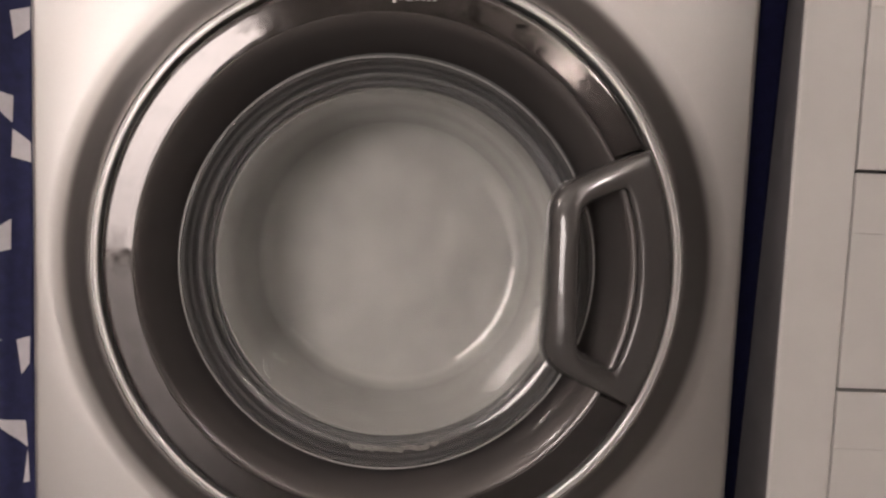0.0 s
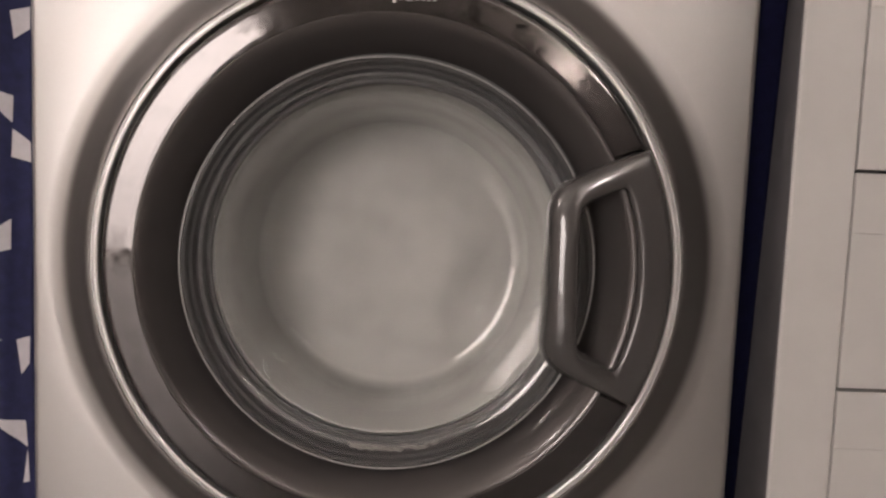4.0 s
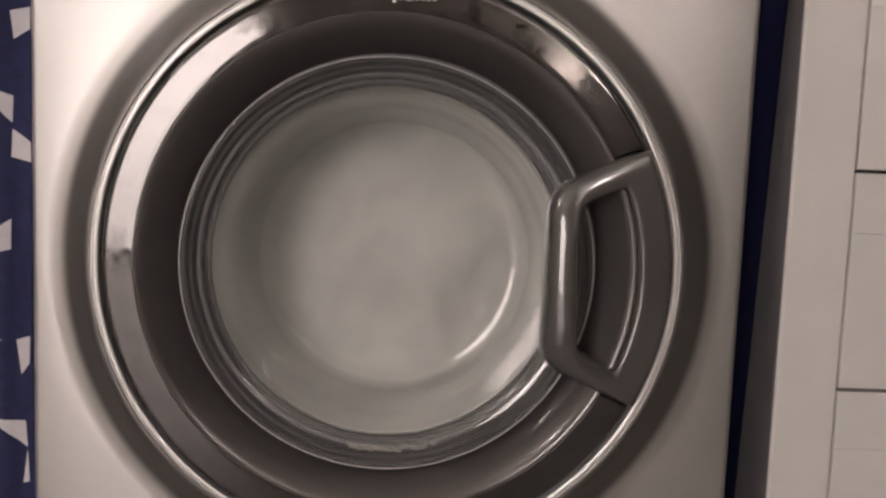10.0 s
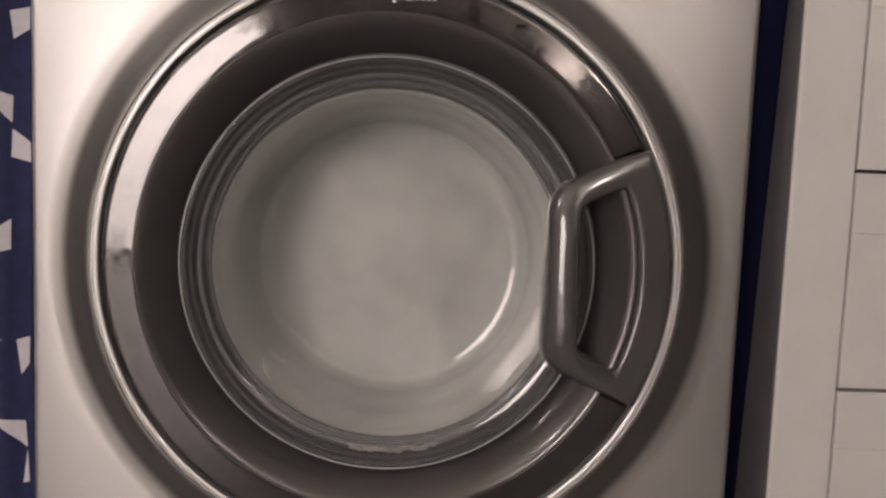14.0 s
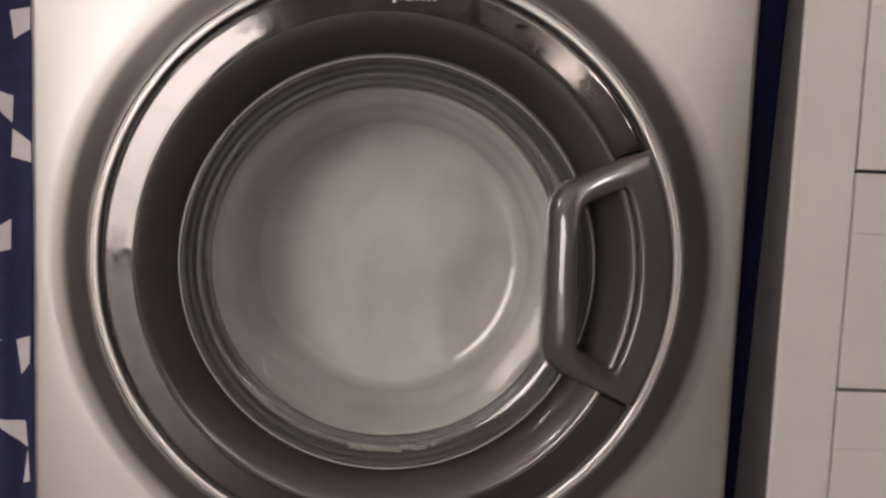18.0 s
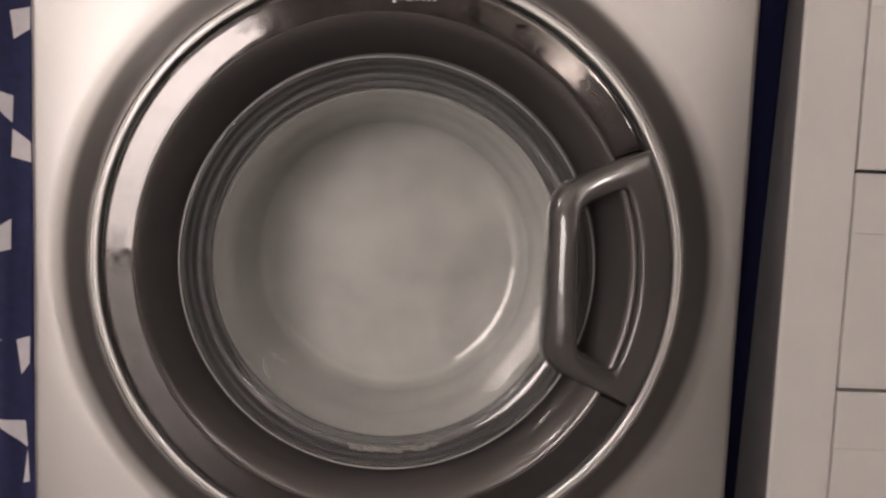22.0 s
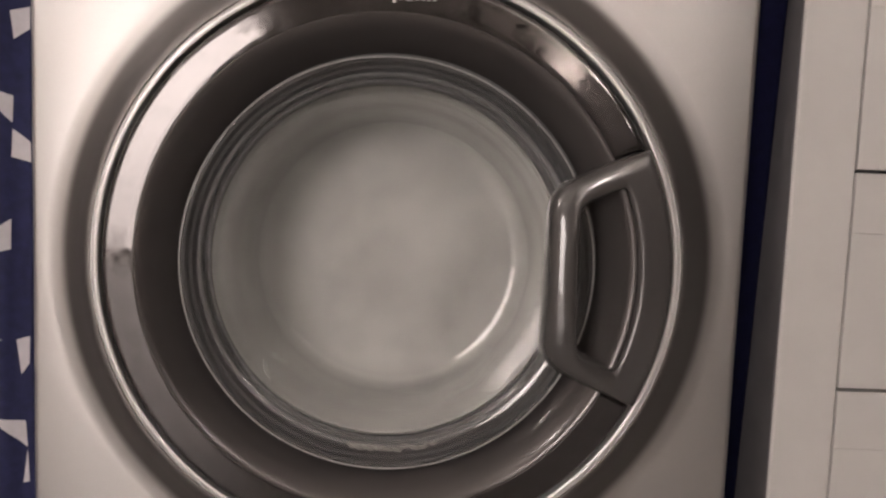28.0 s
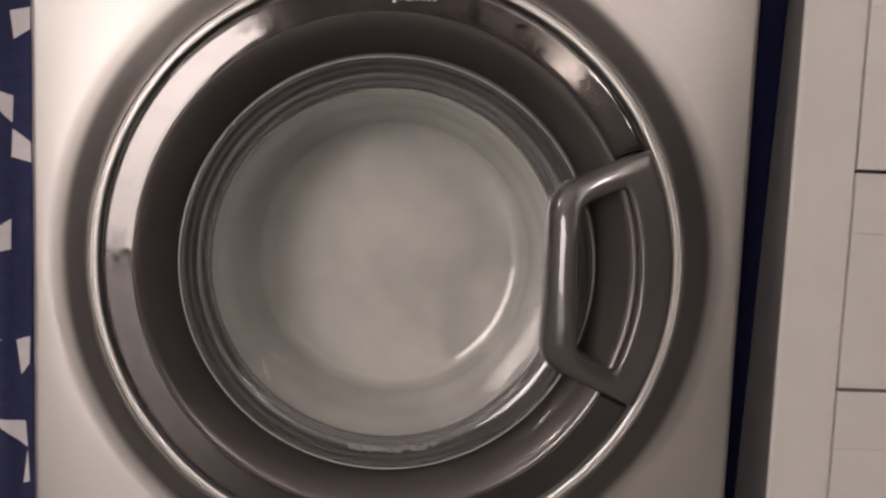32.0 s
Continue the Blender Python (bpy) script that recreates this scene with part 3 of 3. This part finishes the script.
drum_part("shell", lathe([(v[0], v[1]) for v in spline([(0.162, -0.030), (0.1535, -0.0365), (0.1520, -0.0385), (0.1535, -0.0400), (0.158, -0.037), (0.175, -0.020)], 4)] + [(0.187, 0.000), (0.225, 0.030), (0.235, 0.060), (0.236, 0.33), (0.220, 0.35), (0.0, 0.355)], 96, centre=(0, 0, 0)), STEEL)
laundry = ring_thing("laundry_load", [(v[0], v[1]) for v in spline([(0.232, 0.100), (0.205, 0.060), (0.175, 0.005), (0.1580, -0.0300), (0.1530, -0.0400), (0.1505, -0.0410), (0.1490, -0.0350), (0.1470, -0.0200), (0.1442, 0.002), (0.1420, 0.020), (0.1385, 0.036), (0.1340, 0.050), (0.1250, 0.0605), (0.11, 0.0650), (0.09, 0.0660), (0.06, 0.0662), (0.03, 0.0660), (0.0, 0.066)], 4)],
                     LAUNDRY, "pale grey wet laundry blurred by fast spinning", "laundry", ripple)


# ---- patterned curtain beside the machine ----
def fold(x):
    return 0.010 + 0.004 * math.sin((x + 0.3155) * 150) * (1 if x < -0.3155 else 0.4) + 0.010 * math.sin((x + 0.31) * 38)


def curtain_sheet(xa, xb, za, zb, depth, nx, nz, thick=0.0012):
    bm = bmesh.new()
    sheets = []
    for back in (0, thick):
        rows = []
        for j in range(nz + 1):
            z = za + (zb - za) * j / nz
            rows.append([bm.verts.new((xa + (xb - xa) * i / nx, depth(xa + (xb - xa) * i / nx, z) + back, z)) for i in range(nx + 1)])
        sheets.append(rows)
    for rows in sheets:
        for j in range(nz):
            for i in range(nx):
                bm.faces.new((rows[j][i], rows[j][i + 1], rows[j + 1][i + 1], rows[j + 1][i]))
    f, b = sheets
    for j in range(nz):
        for i in (0, nx):
            bm.faces.new((f[j][i], f[j + 1][i], b[j + 1][i], b[j][i]))
    for i in range(nx):
        for j in (0, nz):
            bm.faces.new((f[j][i], f[j][i + 1], b[j][i + 1], b[j][i]))
    return bm


curtain = thing("curtain", (-0.45, 0.01, 0), "navy cotton curtain with scattered white angular shapes", "curtain")
part("cloth", curtain_sheet(-0.62, -0.3035, 0.0, 0.93, lambda x, z: fold(x), 120, 20), NAVY, curtain)
PATCHES = [
    ((-0.3168, 0.1977), (-0.3040, 0.2025), (-0.3042, 0.1844), (-0.3148, 0.1749)),
    ((-0.3285, 0.1955), (-0.3224, 0.1938), (-0.3257, 0.1905)),
    ((-0.3278, 0.1329), (-0.3153, 0.1287), (-0.3160, 0.1064), (-0.3290, 0.1225)),
    ((-0.3160, 0.1017), (-0.3042, 0.0910), (-0.3040, 0.0740), (-0.3168, 0.0782)),
    ((-0.3173, 0.0265), (-0.3176, 0.0010), (-0.3300, -0.0030), (-0.3298, 0.0159)),
    ((-0.3335, -0.0735), (-0.3233, -0.0760), (-0.3335, -0.0800)),
    ((-0.3151, -0.0767), (-0.3060, -0.0744), (-0.3066, -0.0981), (-0.3121, -0.1072)),
    ((-0.3340, -0.1425), (-0.3096, -0.1484), (-0.3083, -0.1720), (-0.3223, -0.1554)),
    ((-0.3083, -0.1735), (-0.3072, -0.2029), (-0.3116, -0.2035)),
]
for corners in PATCHES:
    bm = bmesh.new()
    vs = [bm.verts.new((min(x, -0.3038), fold(x) - 0.0008, Z0 + z)) for x, z in corners]
    bm.faces.new(vs)
    bmesh.ops.triangulate(bm, faces=bm.faces)
    bmesh.ops.subdivide_edges(bm, edges=bm.edges, cuts=5, use_grid_fill=True)
    for v in bm.verts:
        v.co.y = fold(v.co.x) - 0.0007
    part("printed_shape", bm, WHITE_PRINT, curtain)

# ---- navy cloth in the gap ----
gap_cloth = new("hanging_cloth", finish("hanging_cloth", curtain_sheet(0.3035, 0.3338, 0.0, 0.93, lambda x, z: max(0.012, 0.033 + 0.075 * (0.67 - z)) + 0.05 * (0.334 - x), 10, 20), NAVY_SHADED))
tagged(gap_cloth, "navy cloth hanging in the gap beside the machine, shade in its colour", "cloth")


# ---- drawer cabinet ----
def build_cabinet():
    cab = thing("drawer_cabinet", (0.60, 0.25, 0), "white lacquered cabinet with a stack of grooved drawers", "cabinet")
    xl, xr, gx = 0.3352, 0.86, 0.3885
    part("side_panel", box(bmesh.new(), xl, gx - 0.0008, 0.0, 0.56, 0.0, 0.90, 0.0022, 4), WHITE_LAC, cab, smooth=False)
    # thin added skin, coloured as the side looks in shade
    part("side_skin", box(bmesh.new(), xl - 0.0012, xl - 0.0001, 0.0028, 0.56, 0.0, 0.90), SIDE_SHADE, cab, "grey skin holding the shade of the cabinet side", smooth=False)
    part("side_panel", box(bmesh.new(), xr - 0.05, xr, 0.0, 0.56, 0.0, 0.90, 0.0012), WHITE_LAC, cab, smooth=False)
    part("back_panel", box(bmesh.new(), gx, xr - 0.051, 0.545, 0.56, 0.0, 0.90), WHITE_LAC, cab, smooth=False)
    part("top_panel", box(bmesh.new(), gx, xr - 0.051, 0.004, 0.54, 0.872, 0.90), WHITE_LAC, cab, smooth=False)
    part("bottom_panel", box(bmesh.new(), gx, xr - 0.051, 0.022, 0.54, 0.0, 0.02), BLACK, cab, smooth=False)
    pitch, gap = 0.1867, 0.0030
    z_top = Z0 + 0.0936 + pitch
    for k in range(4):
        zt = z_top - k * pitch - gap / 2
        zb = max(0.006, zt - pitch + gap)
        zg = zt - 0.0505
        front = part("drawer", box(bmesh.new(), gx + 0.0006, xr - 0.0520, 0.0005, 0.020, zg + 0.00008, zt, 0.0005), WHITE_LAC, cab, smooth=False)
        part("lower_board", box(bmesh.new(), gx + 0.0006, xr - 0.0520, 0.0005, 0.020, zb, zg - 0.00008, 0.0005), WHITE_LAC, front, smooth=False)
        part("drawer_box", box(bmesh.new(), gx + 0.01, xr - 0.062, 0.021, 0.45, zb + 0.01, zt - 0.03), BLACK, front, smooth=False)
    part("front_rail", box(bmesh.new(), gx + 0.0006, xr - 0.0520, 0.0005, 0.020, z_top + 0.0015, 0.87, 0.0008), WHITE_LAC, cab, smooth=False)


build_cabinet()

# ---- movement ----
# seconds at which the load swings furthest left, and the full turns made by then
SWINGS = [(0.15, 0), (0.80, 2), (1.45, 4), (6.0, 17), (8.32, 23), (9.14, 25), (9.97, 27), (12.75, 34), (13.62, 36), (16.87, 43), (18.0, 45), (20.05, 48), (21.4, 50),
          (24.65, 54), (25.47, 55), (29.1, 58), (30.6, 59), (32.2, 60)]


def whirl(t):
    """The drum's turn in degrees: it comes round three times a second at first and ever more slowly later."""
    if t < 0.15:
        return 360 * 3.08 * (t - 0.15)
    return 360 * float(np.interp(t, [k[0] for k in SWINGS], [k[1] for k in SWINGS]))


def motions():
    shake, spin = [], []
    for k in range(32 * 15 + 1):
        t = k / 15
        a = radians(whirl(t))
        at = Vector((-0.0035 * math.cos(a), 0, 0.0030 * math.sin(a)))
        shake.append((t, Matrix.Translation(Vector(DRUM_AT) + 0.2 * at)))
        spin.append((t, Matrix.Translation(Vector(DRUM_AT) + at) @ Matrix.Rotation(a, 4, "Y")))
    walk(gasket, shake)
    walk(drum, spin)
    walk(laundry, spin)
    # the made-up leaf swings aside and bares the added light bar
    hinge = SWING_LEAF.matrix_basis.translation.copy()
    walk(SWING_LEAF, [(t, Matrix.Translation(hinge) @ Matrix.Rotation(radians(turn), 4, "Z")) for t, turn in ((0.0, 0), (15.2, 0), (16.0, -40), (16.8, -95), (32.0, -95))])


motions()
